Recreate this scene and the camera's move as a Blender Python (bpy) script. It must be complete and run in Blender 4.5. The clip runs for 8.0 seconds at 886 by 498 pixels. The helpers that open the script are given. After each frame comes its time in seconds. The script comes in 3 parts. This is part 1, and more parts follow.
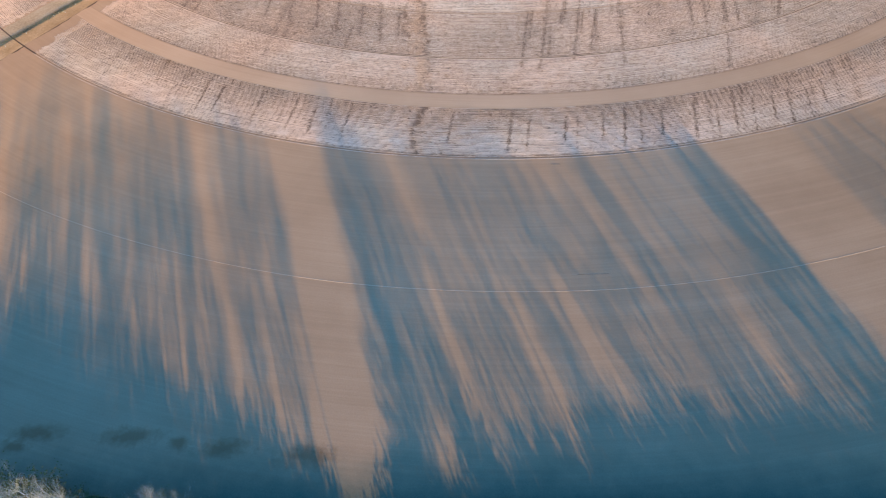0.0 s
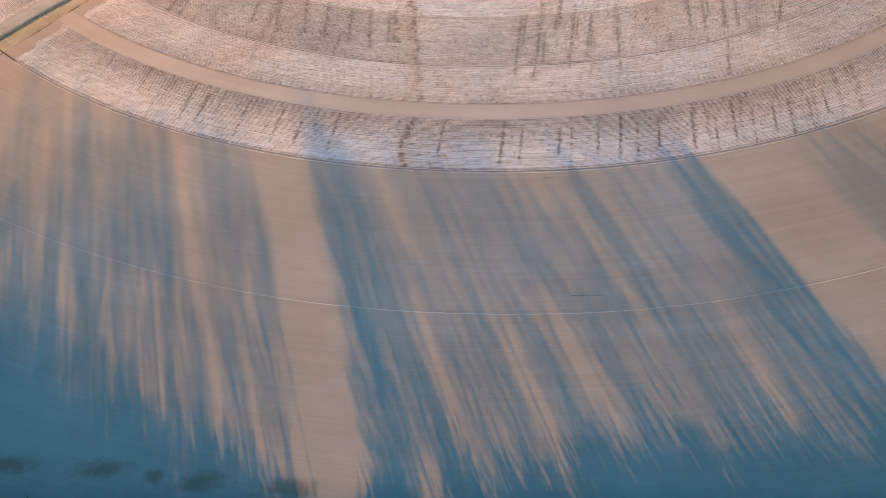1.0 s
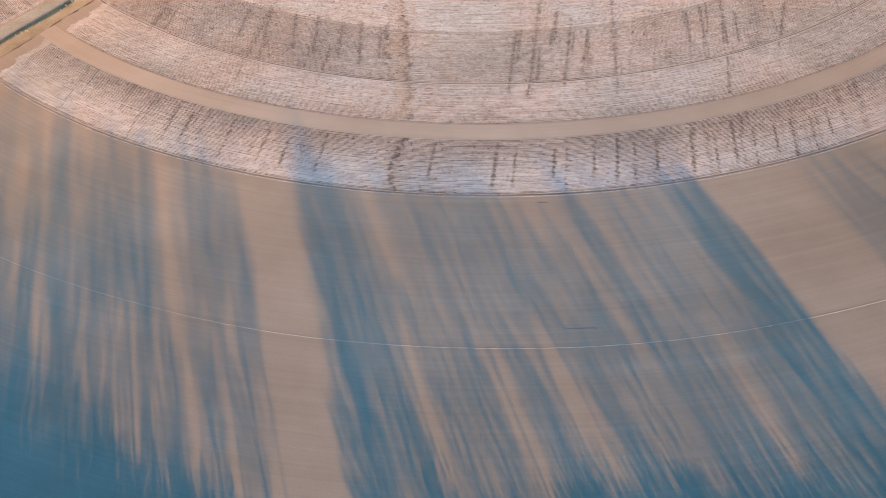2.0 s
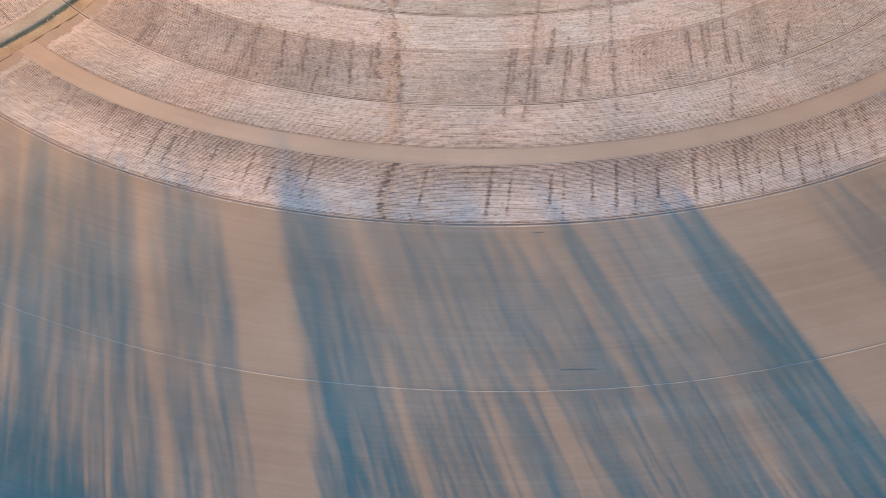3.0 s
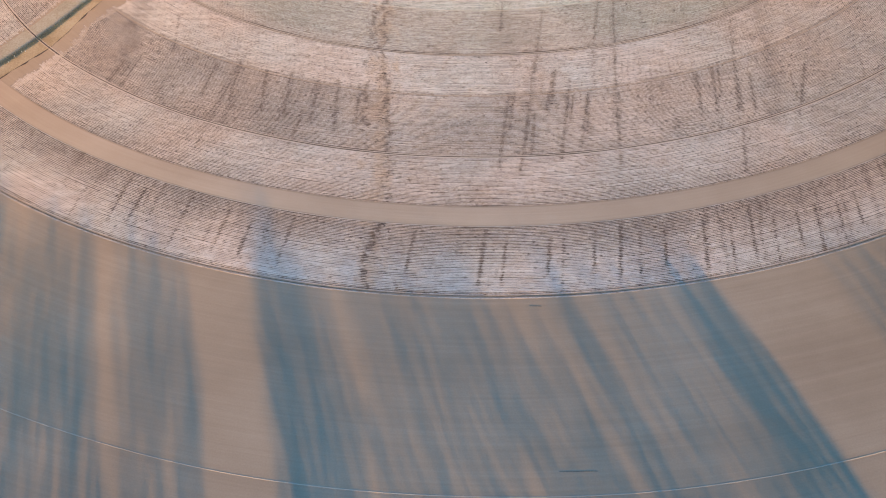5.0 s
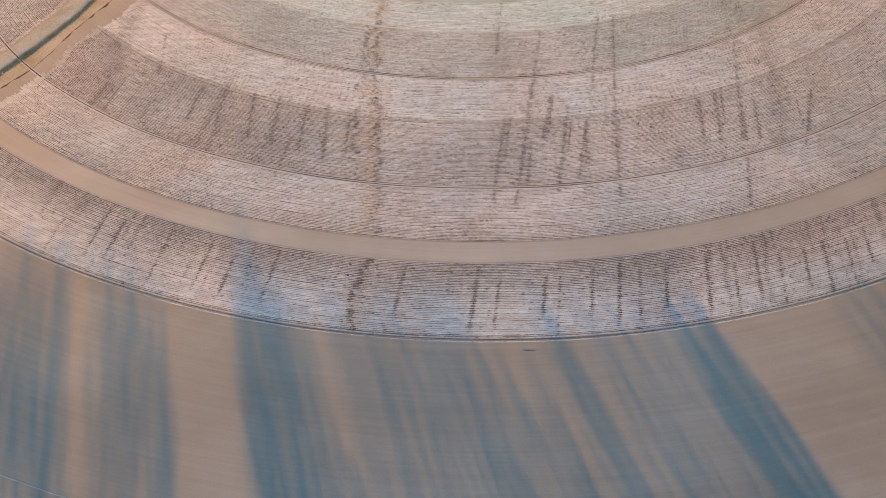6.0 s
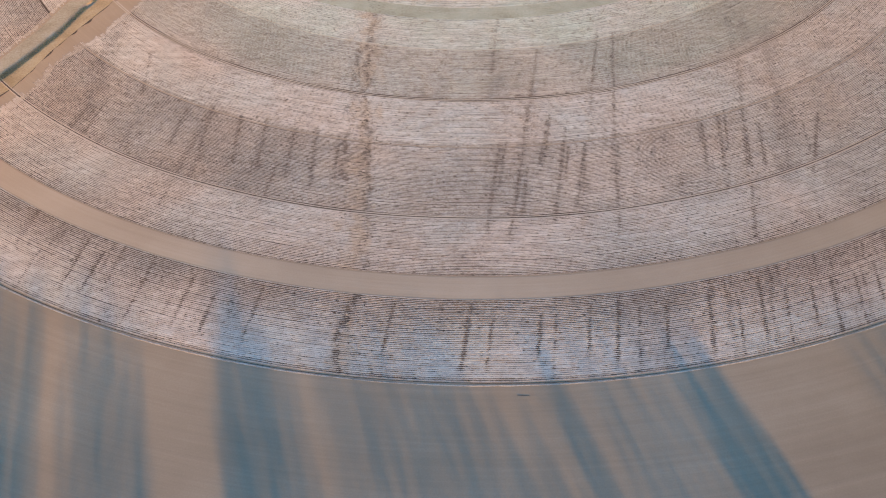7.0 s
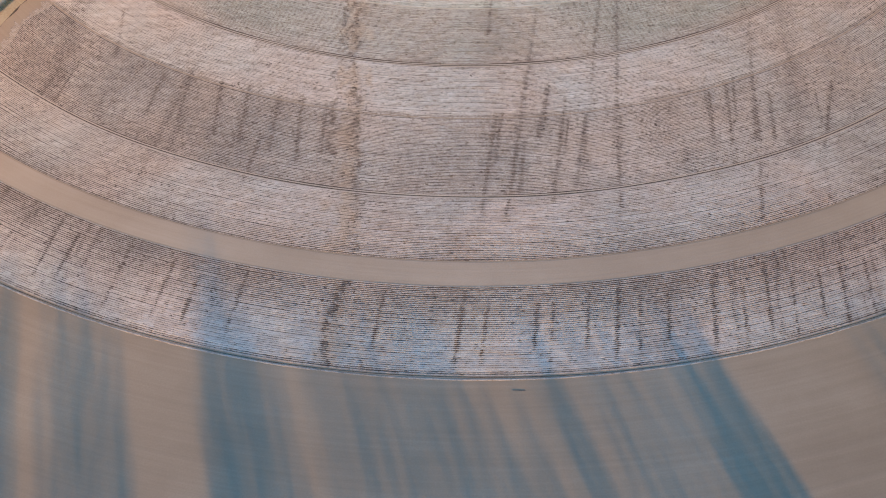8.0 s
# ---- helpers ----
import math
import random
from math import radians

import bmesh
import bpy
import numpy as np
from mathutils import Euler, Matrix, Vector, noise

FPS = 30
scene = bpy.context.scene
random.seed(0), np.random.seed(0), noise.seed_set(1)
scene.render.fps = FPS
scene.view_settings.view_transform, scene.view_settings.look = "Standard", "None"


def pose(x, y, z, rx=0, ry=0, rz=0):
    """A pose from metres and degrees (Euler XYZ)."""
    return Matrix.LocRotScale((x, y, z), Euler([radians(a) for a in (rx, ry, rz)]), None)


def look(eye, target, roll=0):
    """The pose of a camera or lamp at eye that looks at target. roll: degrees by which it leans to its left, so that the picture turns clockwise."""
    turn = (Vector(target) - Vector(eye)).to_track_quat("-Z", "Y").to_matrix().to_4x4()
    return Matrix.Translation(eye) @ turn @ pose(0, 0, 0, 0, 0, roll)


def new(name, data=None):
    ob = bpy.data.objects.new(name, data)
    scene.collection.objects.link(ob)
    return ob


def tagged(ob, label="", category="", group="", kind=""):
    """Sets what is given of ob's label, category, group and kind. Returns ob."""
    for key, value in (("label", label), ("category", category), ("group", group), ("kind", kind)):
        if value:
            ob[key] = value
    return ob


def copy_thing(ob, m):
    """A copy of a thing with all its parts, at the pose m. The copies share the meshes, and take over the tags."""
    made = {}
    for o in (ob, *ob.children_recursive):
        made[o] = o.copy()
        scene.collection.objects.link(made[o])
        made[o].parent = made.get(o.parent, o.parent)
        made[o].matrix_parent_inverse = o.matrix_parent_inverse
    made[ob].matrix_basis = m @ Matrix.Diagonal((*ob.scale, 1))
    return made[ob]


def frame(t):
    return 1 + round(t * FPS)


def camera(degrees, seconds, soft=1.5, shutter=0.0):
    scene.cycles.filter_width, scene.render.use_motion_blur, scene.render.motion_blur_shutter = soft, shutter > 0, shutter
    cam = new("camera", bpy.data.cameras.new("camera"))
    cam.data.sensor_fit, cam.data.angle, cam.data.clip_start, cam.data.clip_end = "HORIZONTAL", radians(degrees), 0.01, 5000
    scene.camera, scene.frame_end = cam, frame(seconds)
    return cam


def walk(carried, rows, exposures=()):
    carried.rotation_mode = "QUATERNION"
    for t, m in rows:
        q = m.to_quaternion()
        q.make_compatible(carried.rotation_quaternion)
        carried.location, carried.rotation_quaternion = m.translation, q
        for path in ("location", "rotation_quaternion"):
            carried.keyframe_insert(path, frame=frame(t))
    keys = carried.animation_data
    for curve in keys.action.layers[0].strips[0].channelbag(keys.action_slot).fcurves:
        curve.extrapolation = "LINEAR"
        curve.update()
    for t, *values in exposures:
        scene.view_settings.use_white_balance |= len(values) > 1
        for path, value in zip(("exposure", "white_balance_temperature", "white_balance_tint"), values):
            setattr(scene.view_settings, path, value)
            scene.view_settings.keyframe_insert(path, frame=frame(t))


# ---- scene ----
cam = camera(65.0, 8.0, soft=1.1)

# seconds, eye, target, roll
PATH = [
    (0, (-41.57, -511.70, 171.38), (-41.73, -384.63, 16.94), -2.43),
    (0.5, (-39.46, -506.13, 171.22), (-39.77, -380.43, 15.66), -2.51),
    (1, (-37.58, -500.55, 171.03), (-37.87, -375.31, 15.10), -2.50),
    (1.5, (-35.86, -494.92, 170.67), (-36.05, -369.64, 14.78), -2.48),
    (3, (-31.92, -475.57, 168.00), (-31.30, -349.51, 12.74), -2.01),
    (3.5, (-30.95, -468.82, 167.66), (-30.17, -342.46, 12.62), -1.71),
    (4, (-30.06, -461.70, 167.39), (-29.21, -335.28, 12.41), -1.72),
    (4.5, (-29.04, -454.61, 167.19), (-28.29, -328.38, 12.06), -1.74),
    (6, (-24.36, -433.73, 165.94), (-23.96, -306.52, 11.61), -1.52),
    (6.5, (-22.53, -426.88, 165.84), (-22.31, -299.31, 11.81), -1.56),
    (7, (-21.12, -419.41, 165.79), (-20.96, -292.68, 11.07), -1.55),
    (7.5, (-20.47, -411.19, 165.91), (-19.84, -290.67, 6.29), -1.26),
    (8, (-20.45, -403.11, 166.12), (-19.03, -290.59, 0.78), -0.96),
]
EXPOSURES = [(0.0, 2.49, 4580, -9), (1.5, 2.56, 4590, -8), (3.5, 2.55, 4690, -8), (4.5, 2.52, 4640, -9), (6.5, 2.40, 4575, -11), (8.0, 2.37, 4510, -11)]
walk(cam, [(t, look(e, a, r)) for t, e, a, r in PATH], EXPOSURES)

# ---------------------------------------------------------------- light
SUN_AZ, SUN_EL = 16.5, 7.8          # degrees east of south, above the horizon
SUN_DIR = Vector((math.sin(radians(SUN_AZ)) * math.cos(radians(SUN_EL)),
                  -math.cos(radians(SUN_AZ)) * math.cos(radians(SUN_EL)),
                  math.sin(radians(SUN_EL))))
world = bpy.data.worlds.new("sky")
scene.world = world
world.use_nodes = True
sky = world.node_tree.nodes.new("ShaderNodeTexSky")
sky.sky_type = "NISHITA"
sky.sun_disc = False
sky.sun_elevation = radians(SUN_EL)
sky.sun_rotation = radians(180 - SUN_AZ)
sky.air_density, sky.dust_density, sky.ozone_density = 1.0, 0.2, 3.1
back = world.node_tree.nodes["Background"]
back.inputs["Strength"].default_value = 0.110
world.node_tree.links.new(sky.outputs["Color"], back.inputs["Color"])

sun_data = bpy.data.lights.new("sun", "SUN")
sun_data.energy = 4.15
sun_data.angle = radians(1.0)
sun_data.color = (1.0, 0.445, 0.09)
sun = new("sun", sun_data)
sun.matrix_world = look(SUN_DIR * 600, (0, 0, 0))


# ---------------------------------------------------------------- materials
class Nodes:
    """A small helper to write node materials in few lines."""

    def __init__(self, name):
        self.mat = bpy.data.materials.new(name)
        self.mat.use_nodes = True
        self.tree = self.mat.node_tree
        self.bsdf = self.tree.nodes["Principled BSDF"]

    def add(self, kind, **inputs):
        n = self.tree.nodes.new(kind)
        for key, value in inputs.items():
            self.put(n, key.replace("_", " "), value)
        return n

    def put(self, n, key, value):
        sock = n.inputs[int(key)] if key.isdigit() else n.inputs[key]
        if isinstance(value, bpy.types.NodeSocket):
            self.tree.links.new(value, sock)
        else:
            sock.default_value = value

    def math(self, op, a, b=0.0):
        n = self.tree.nodes.new("ShaderNodeMath")
        n.operation = op
        self.put(n, "0", a)
        self.put(n, "1", b)
        return n.outputs[0]

    def coords(self):
        return self.add("ShaderNodeNewGeometry").outputs["Position"]

    def polar(self):
        """Metres along the circle, metres from the pivot, height."""
        s = self.add("ShaderNodeSeparateXYZ", Vector=self.coords())
        x, y, z = s.outputs
        r = self.math("SQRT", self.math("ADD", self.math("MULTIPLY", x, x), self.math("MULTIPLY", y, y)))
        a = self.math("MULTIPLY", self.math("ARCTAN2", x, self.math("MULTIPLY", y, -1.0)), 330.0)
        c = self.add("ShaderNodeCombineXYZ")
        self.put(c, "0", a), self.put(c, "1", r), self.put(c, "2", z)
        return c.outputs[0]

    def ramp_along(self, axis, start, end):
        """0 before start, 1 beyond end, in metres along an axis of the plan."""
        n = self.add("ShaderNodeMapRange", Value=self.add("ShaderNodeSeparateXYZ", Vector=self.coords()).outputs[axis])
        n.inputs["From Min"].default_value, n.inputs["From Max"].default_value = start, end
        return n.outputs[0]

    def tint_by_place(self, col):
        """Tints a colour warmer to the north-west and darker to the east."""
        west = self.math("MULTIPLY", self.ramp_along(0, -70.0, -190.0), self.ramp_along(1, -390.0, -320.0))
        col = self.mix(west, col, self.mix(1.0, col, (1.16, 1.0, 0.83), "MULTIPLY"))
        return self.mix(self.ramp_along(0, 40.0, 120.0), col, self.mix(1.0, col, (0.93, 0.86, 0.77), "MULTIPLY"))

    def noise(self, vector, scale, stretch=(1, 1, 1), detail=3.0, rough=0.55, turn=0.0):
        m = self.add("ShaderNodeMapping", Vector=vector)
        m.inputs["Rotation"].default_value[2] = radians(turn)
        m.inputs["Scale"].default_value = stretch
        n = self.add("ShaderNodeTexNoise", Vector=m.outputs[0], Scale=scale, Detail=detail, Roughness=rough)
        return n.outputs["Fac"]

    def ramp(self, fac, *stops):
        n = self.add("ShaderNodeValToRGB", Fac=fac)
        els = n.color_ramp.elements
        while len(els) < len(stops):
            els.new(0.5)
        for el, (pos, col) in zip(els, stops):
            el.position, el.color = pos, (*col, 1)
        return n.outputs["Color"]

    def mix(self, fac, a, b, mode="MIX"):
        n = self.tree.nodes.new("ShaderNodeMix")
        n.data_type, n.blend_type = "RGBA", mode
        for sock, value in ((n.inputs[0], fac), (n.inputs[6], a), (n.inputs[7], b)):
            if isinstance(value, tuple):
                sock.default_value = (*value, 1)
            elif isinstance(value, float):
                sock.default_value = value
            else:
                self.tree.links.new(value, sock)
        return n.outputs[2]

    def done(self, color, rough=0.9, bump=None, strength=0.3, distance=0.1):
        if isinstance(color, tuple):
            self.bsdf.inputs["Base Color"].default_value = (*color, 1)
        else:
            self.tree.links.new(color, self.bsdf.inputs["Base Color"])
        self.bsdf.inputs["Roughness"].default_value = rough
        self.bsdf.inputs["Diffuse Roughness"].default_value = 0.5
        self.bsdf.inputs["Specular IOR Level"].default_value = 0.15
        if bump is not None:
            b = self.add("ShaderNodeBump", Strength=strength, Distance=distance, Height=bump)
            self.tree.links.new(b.outputs[0], self.bsdf.inputs["Normal"])
        return self.mat


# damp brown spots on the bare soil: middle and half sizes
DAMP = [(-152, -428.5, 9, 3.2), (-157, -432, 4.5, 2.6), (-127, -430.5, 10, 3.6), (-113, -433, 3.6, 2.6), (-101, -435, 8.5, 3.4), (-79, -438, 10, 4.0)]


def soil_material(name, dark, mid, pale, damp=False):
    n = Nodes(name)
    p, w = n.polar(), n.coords()
    tillage = n.noise(p, 1.0, (0.02, 0.9, 0.1), 4.0, 0.6)
    passes = n.noise(p, 1.0, (0.004, 0.16, 0.1), 2.0, 0.5)
    patch = n.noise(w, 0.022, (1, 1, 1), 5.0, 0.64)
    grain = n.noise(w, 2.2, (1, 1, 1), 3.0, 0.6)
    tone = n.math("ADD", n.math("MULTIPLY", tillage, 0.22), n.math("MULTIPLY", passes, 0.16))
    tone = n.math("ADD", tone, n.math("MULTIPLY", patch, 0.48))
    tone = n.math("ADD", tone, n.math("MULTIPLY", grain, 0.18))
    col = n.ramp(tone, (0.36, dark), (0.5, mid), (0.64, pale))
    col = n.tint_by_place(col)
    if damp:
        blot = n.noise(w, 0.35, (1, 1, 1), 4.0, 0.65)
        for x, y, rx, ry in DAMP:
            m = n.add("ShaderNodeMapping", Vector=w)
            m.inputs["Location"].default_value = (-x / rx, -y / ry, 0)
            m.inputs["Scale"].default_value = (1 / rx, 1 / ry, 0)
            far = n.add("ShaderNodeVectorMath", Vector=m.outputs[0])
            far.operation = "LENGTH"
            edge = n.math("SUBTRACT", n.math("ADD", far.outputs["Value"], n.math("MULTIPLY", blot, 1.6)), 0.8)
            col = n.mix(n.ramp(edge, (0.25, (0.6, 0.6, 0.6)), (1.1, (0, 0, 0))), col, (0.135, 0.082, 0.036))
        # grass tone towards the belt, darkened to include the belt's shade
        s = n.add("ShaderNodeSeparateXYZ", Vector=w)
        off = n.math("ADD", s.outputs[1], n.math("MULTIPLY", s.outputs[0], 0.05))
        off = n.math("ADD", off, n.math("MULTIPLY", n.noise(w, 0.16, (1, 1, 1), 4.0, 0.6), 9.0))
        belt_dark = n.add("ShaderNodeMapRange", Value=off)
        belt_dark.inputs["From Min"].default_value, belt_dark.inputs["From Max"].default_value = -435.0, -451.0
        col = n.mix(belt_dark.outputs[0], col, n.mix(grain, (0.045, 0.065, 0.05), (0.085, 0.11, 0.085)))
    return n.done(col, 0.95, n.math("ADD", n.math("MULTIPLY", tillage, 0.5), n.math("MULTIPLY", grain, 0.7)), 0.45, 0.06)


def stubble_material():
    n = Nodes("dry_stubble")
    p, w = n.polar(), n.coords()
    a = n.add("ShaderNodeAttribute")
    a.attribute_name = "stand"
    dens = a.outputs["Fac"]
    straw = n.noise(p, 1.0, (3.2, 6.5, 5.0), 4.0, 0.75)
    clump = n.noise(w, 0.9, (1, 1, 1), 3.0, 0.6)
    tuft = n.noise(p, 1.0, (1.3, 2.4, 2.0), 3.0, 0.7)
    drift = n.noise(w, 0.026, (1, 1, 1), 3.0, 0.55)
    cover = n.math("ADD", n.math("MULTIPLY", dens, 0.85), n.math("MULTIPLY", n.math("SUBTRACT", straw, 0.5), 1.5))
    cover = n.math("ADD", cover, n.math("MULTIPLY", n.math("SUBTRACT", clump, 0.5), 0.22))
    cover = n.math("ADD", cover, n.math("MULTIPLY", n.math("SUBTRACT", tuft, 0.5), 1.8))
    stem = n.mix(clump, (0.12, 0.079, 0.05), (0.25, 0.175, 0.118))
    warm = n.ramp(drift, (0.38, (0, 0, 0)), (0.62, (1, 1, 1)))
    thin = n.mix(warm, (0.378, 0.298, 0.220), (0.343, 0.295, 0.235))
    full = n.mix(warm, (0.428, 0.342, 0.260), (0.397, 0.347, 0.276))
    lint = n.mix(n.ramp(dens, (0.55, (0, 0, 0)), (1.0, (1, 1, 1))), thin, full)
    ring = n.add("ShaderNodeSeparateXYZ", Vector=p).outputs[1]
    inner = n.add("ShaderNodeMapRange", Value=ring)
    inner.inputs["From Min"].default_value, inner.inputs["From Max"].default_value = 214.0, 204.0
    green = n.math("MULTIPLY", inner.outputs[0], n.ramp(n.noise(w, 0.013, (1, 1, 1), 2.0, 0.5), (0.40, (0.45, 0.45, 0.45)), (0.58, (1, 1, 1))))
    lint = n.mix(green, lint, (0.318, 0.295, 0.226))
    core = n.add("ShaderNodeMapRange", Value=ring)
    core.inputs["From Min"].default_value, core.inputs["From Max"].default_value = 182.0, 180.0
    lint = n.mix(core.outputs[0], lint, n.mix(warm, (0.395, 0.350, 0.275), (0.365, 0.352, 0.265)))
    # residue raked aslant in loose wisps, thickest in the pale band
    wisp = n.noise(w, 1.0, (0.10, 0.42, 1), 4.0, 0.62, 24.0)
    lint = n.mix(1.0, lint, n.ramp(wisp, (0.36, (0.86, 0.85, 0.84)), (0.62, (1.10, 1.11, 1.12))), "MULTIPLY")
    # bare ochre soil washed open beside the wash line
    beside = n.math("ABSOLUTE", n.math("ADD", n.add("ShaderNodeSeparateXYZ", Vector=w).outputs[0], 48.5))
    ochre = n.math("SUBTRACT", n.math("ADD", n.noise(w, 0.16, (1, 0.5, 1), 4.0, 0.65), 0.16), n.math("MULTIPLY", beside, 0.026))
    lint = n.mix(n.ramp(ochre, (0.52, (0, 0, 0)), (0.68, (0.45, 0.45, 0.45))), lint, (0.36, 0.245, 0.135))
    lint = n.tint_by_place(lint)
    col = n.mix(n.ramp(cover, (0.02, (0, 0, 0)), (0.62, (1, 1, 1))), stem, lint)
    return n.done(col, 0.95, straw, 0.4, 0.05)


def grass_material(name, dark, mid, pale, scale=0.3):
    n = Nodes(name)
    w = n.coords()
    patch = n.noise(w, scale * 0.25, (1, 1, 1), 4.0, 0.6)
    tuft = n.noise(w, scale * 4, (1, 1, 1), 4.0, 0.65)
    tone = n.math("ADD", n.math("MULTIPLY", patch, 0.6), n.math("MULTIPLY", tuft, 0.4))
    return n.done(n.ramp(tone, (0.36, dark), (0.5, mid), (0.66, pale)), 0.95, tuft, 0.6, 0.2)


def bark_material(name, dark, pale):
    n = Nodes(name)
    w = n.add("ShaderNodeTexCoord").outputs["Object"]
    big = n.noise(w, 0.35, (1, 1, 1), 2.0, 0.5)
    fine = n.noise(w, 6.0, (1, 1, 0.2), 3.0, 0.6)
    tone = n.math("ADD", n.math("MULTIPLY", big, 0.6), n.math("MULTIPLY", fine, 0.4))
    return n.done(n.ramp(tone, (0.35, dark), (0.65, pale)), 0.9, fine, 0.4, 0.02)


SOIL = soil_material("bare_tilled_soil", (0.219, 0.157, 0.097), (0.258, 0.189, 0.118), (0.305, 0.230, 0.148), True)
TRACK = soil_material("packed_track_soil", (0.29, 0.225, 0.155), (0.34, 0.27, 0.19), (0.39, 0.315, 0.225))
LANE = soil_material("smooth_lane_soil", (0.266, 0.192, 0.121), (0.307, 0.227, 0.146), (0.348, 0.263, 0.174))
STUBBLE = stubble_material()
STRAW = grass_material("dry_straw_grass", (0.24, 0.145, 0.060), (0.33, 0.21, 0.092), (0.41, 0.285, 0.145))
PALE_GREEN = grass_material("pale_green_grass", (0.23, 0.195, 0.12), (0.30, 0.265, 0.17), (0.36, 0.325, 0.225))
MEADOW = grass_material("worn_pale_grass", (0.22, 0.15, 0.075), (0.31, 0.22, 0.12), (0.38, 0.29, 0.18))
WEEDS = grass_material("dark_damp_weeds", (0.13, 0.085, 0.042), (0.165, 0.11, 0.056), (0.20, 0.135, 0.07))
REEDS = grass_material("ditch_reeds", (0.06, 0.07, 0.065), (0.095, 0.11, 0.10), (0.14, 0.15, 0.14))
BARK = bark_material("grey_bark", (0.15, 0.14, 0.12), (0.33, 0.32, 0.285))
TWIG = bark_material("pale_twigs", (0.13, 0.15, 0.14), (0.30, 0.36, 0.35))
FURROW = soil_material("dark_furrow_soil", (0.045, 0.031, 0.020), (0.064, 0.044, 0.029), (0.088, 0.062, 0.040))
MARGIN = grass_material("low_margin_grass", (0.05, 0.062, 0.042), (0.08, 0.095, 0.066), (0.12, 0.135, 0.095))
PALE_TWIG = bark_material("whitish_branches", (0.15, 0.18, 0.18), (0.44, 0.48, 0.49))
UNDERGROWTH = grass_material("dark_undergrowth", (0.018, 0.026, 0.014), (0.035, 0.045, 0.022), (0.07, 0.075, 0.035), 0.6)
SHRUB = grass_material("olive_shrub_leaves", (0.03, 0.045, 0.018), (0.07, 0.085, 0.028), (0.21, 0.19, 0.06), 1.0)
CONCRETE = bark_material("weathered_concrete", (0.34, 0.34, 0.33), (0.52, 0.52, 0.50))
IRON = bark_material("rusty_dark_pipe", (0.035, 0.028, 0.024), (0.09, 0.06, 0.045))


# ---------------------------------------------------------------- helpers of the plan
def mesh_object(name, verts, faces, material, parent=None, label=""):
    me = bpy.data.meshes.new(name)
    me.from_pydata([tuple(v) for v in verts], [], [tuple(f) for f in faces])
    me.materials.append(material)
    ob = new(name, me)
    if parent is not None:
        ob.parent = parent
    if label:
        tagged(ob, label)
    return ob


def hashed(i, j, seed):
    h = np.sin(i * 127.1 + j * 311.7 + seed * 74.7) * 43758.5453
    return h - np.floor(h)


def field_noise(x, y, seed=0):
    """Smooth value noise between 0 and 1 on numpy arrays."""
    i, j = np.floor(x), np.floor(y)
    u, v = x - i, y - j
    u, v = u * u * (3 - 2 * u), v * v * (3 - 2 * v)
    a = hashed(i, j, seed) * (1 - u) + hashed(i + 1, j, seed) * u
    b = hashed(i, j + 1, seed) * (1 - u) + hashed(i + 1, j + 1, seed) * u
    return a * (1 - v) + b * v


def step(a, b, x):
    s = np.clip((x - a) / (b - a), 0, 1)
    return s * s * (3 - 2 * s)


# the pivot stands at the origin; circles of the field by their radius
R_EDGE, R_INNER_EDGE, R_STRIP, R_CORE = 330.0, 303.1, 295.0, 128.0
TRACKS = (389.2, 330.45, 271.45, 212.6, 154.0)
PAIRED = (271.45, 212.6)
R_SEAM, R_SEAM_IN = 238.3, 181.0
ROW = 0.60

DITCH = [(-262, -300), (-246, -271), (-230, -246), (-221.5, -234.5), (-213, -222), (-205.3, -212), (-200.2, -204.8), (-195, -195.3), (-192, -189.5),
         (-189.6, -184.7), (-185, -174), (-179.7, -161), (-174.5, -142), (-150, -76)]
VERGE_SOUTH = [(-252, -300), (-238, -277), (-225.5, -257.8), (-218.6, -246.8), (-206.9, -229.6), (-198.3, -215.8), (-191.7, -206), (-185.6, -197),
               (-181.5, -185.5), (-178.8, -174.5), (-171.5, -156.3), (-160, -130), (-130, -78)]
WEST_END = [(-222, -262), (-211, -250.5), (-207.3, -240.5), (-200.5, -233), (-198.6, -228), (-193.6, -222.8), (-190.3, -218), (-186.5, -211.6), (-183.2, -207),
            (-180.6, -199.7), (-176.6, -190), (-175.8, -179), (-169.8, -172.5), (-165.8, -167), (-162, -159.8), (-156.1, -145.5), (-140, -112), (-120, -70)]


def ditch_distance(x, y):
    """Signed metres from the ditch's middle line, positive to the south-east."""
    best = np.full(np.shape(x), 1e9)
    for (ax, ay), (bx, by) in zip(DITCH[:-1], DITCH[1:]):
        dx, dy = bx - ax, by - ay
        s = np.clip(((x - ax) * dx + (y - ay) * dy) / (dx * dx + dy * dy), 0, 1)
        px, py = x - ax - s * dx, y - ay - s * dy
        d = np.hypot(px, py) * np.sign(px * dy - py * dx)
        best = np.where(np.abs(d) < np.abs(best), d, best)
    return best


def angle_at(line, r):
    """The angle from south, positive to the east, at which a line crosses the circle of radius r."""
    rr = np.array([math.hypot(x, y) for x, y in line])
    aa = np.array([math.atan2(x, -y) for x, y in line])
    order = np.argsort(rr)
    return np.interp(r, rr[order], aa[order])


# ---------------------------------------------------------------- ground
def grid_lines(spans):
    out = []
    for a, b, d in spans:
        out += list(np.arange(a, b, d))
    return np.array(out + [spans[-1][1]])


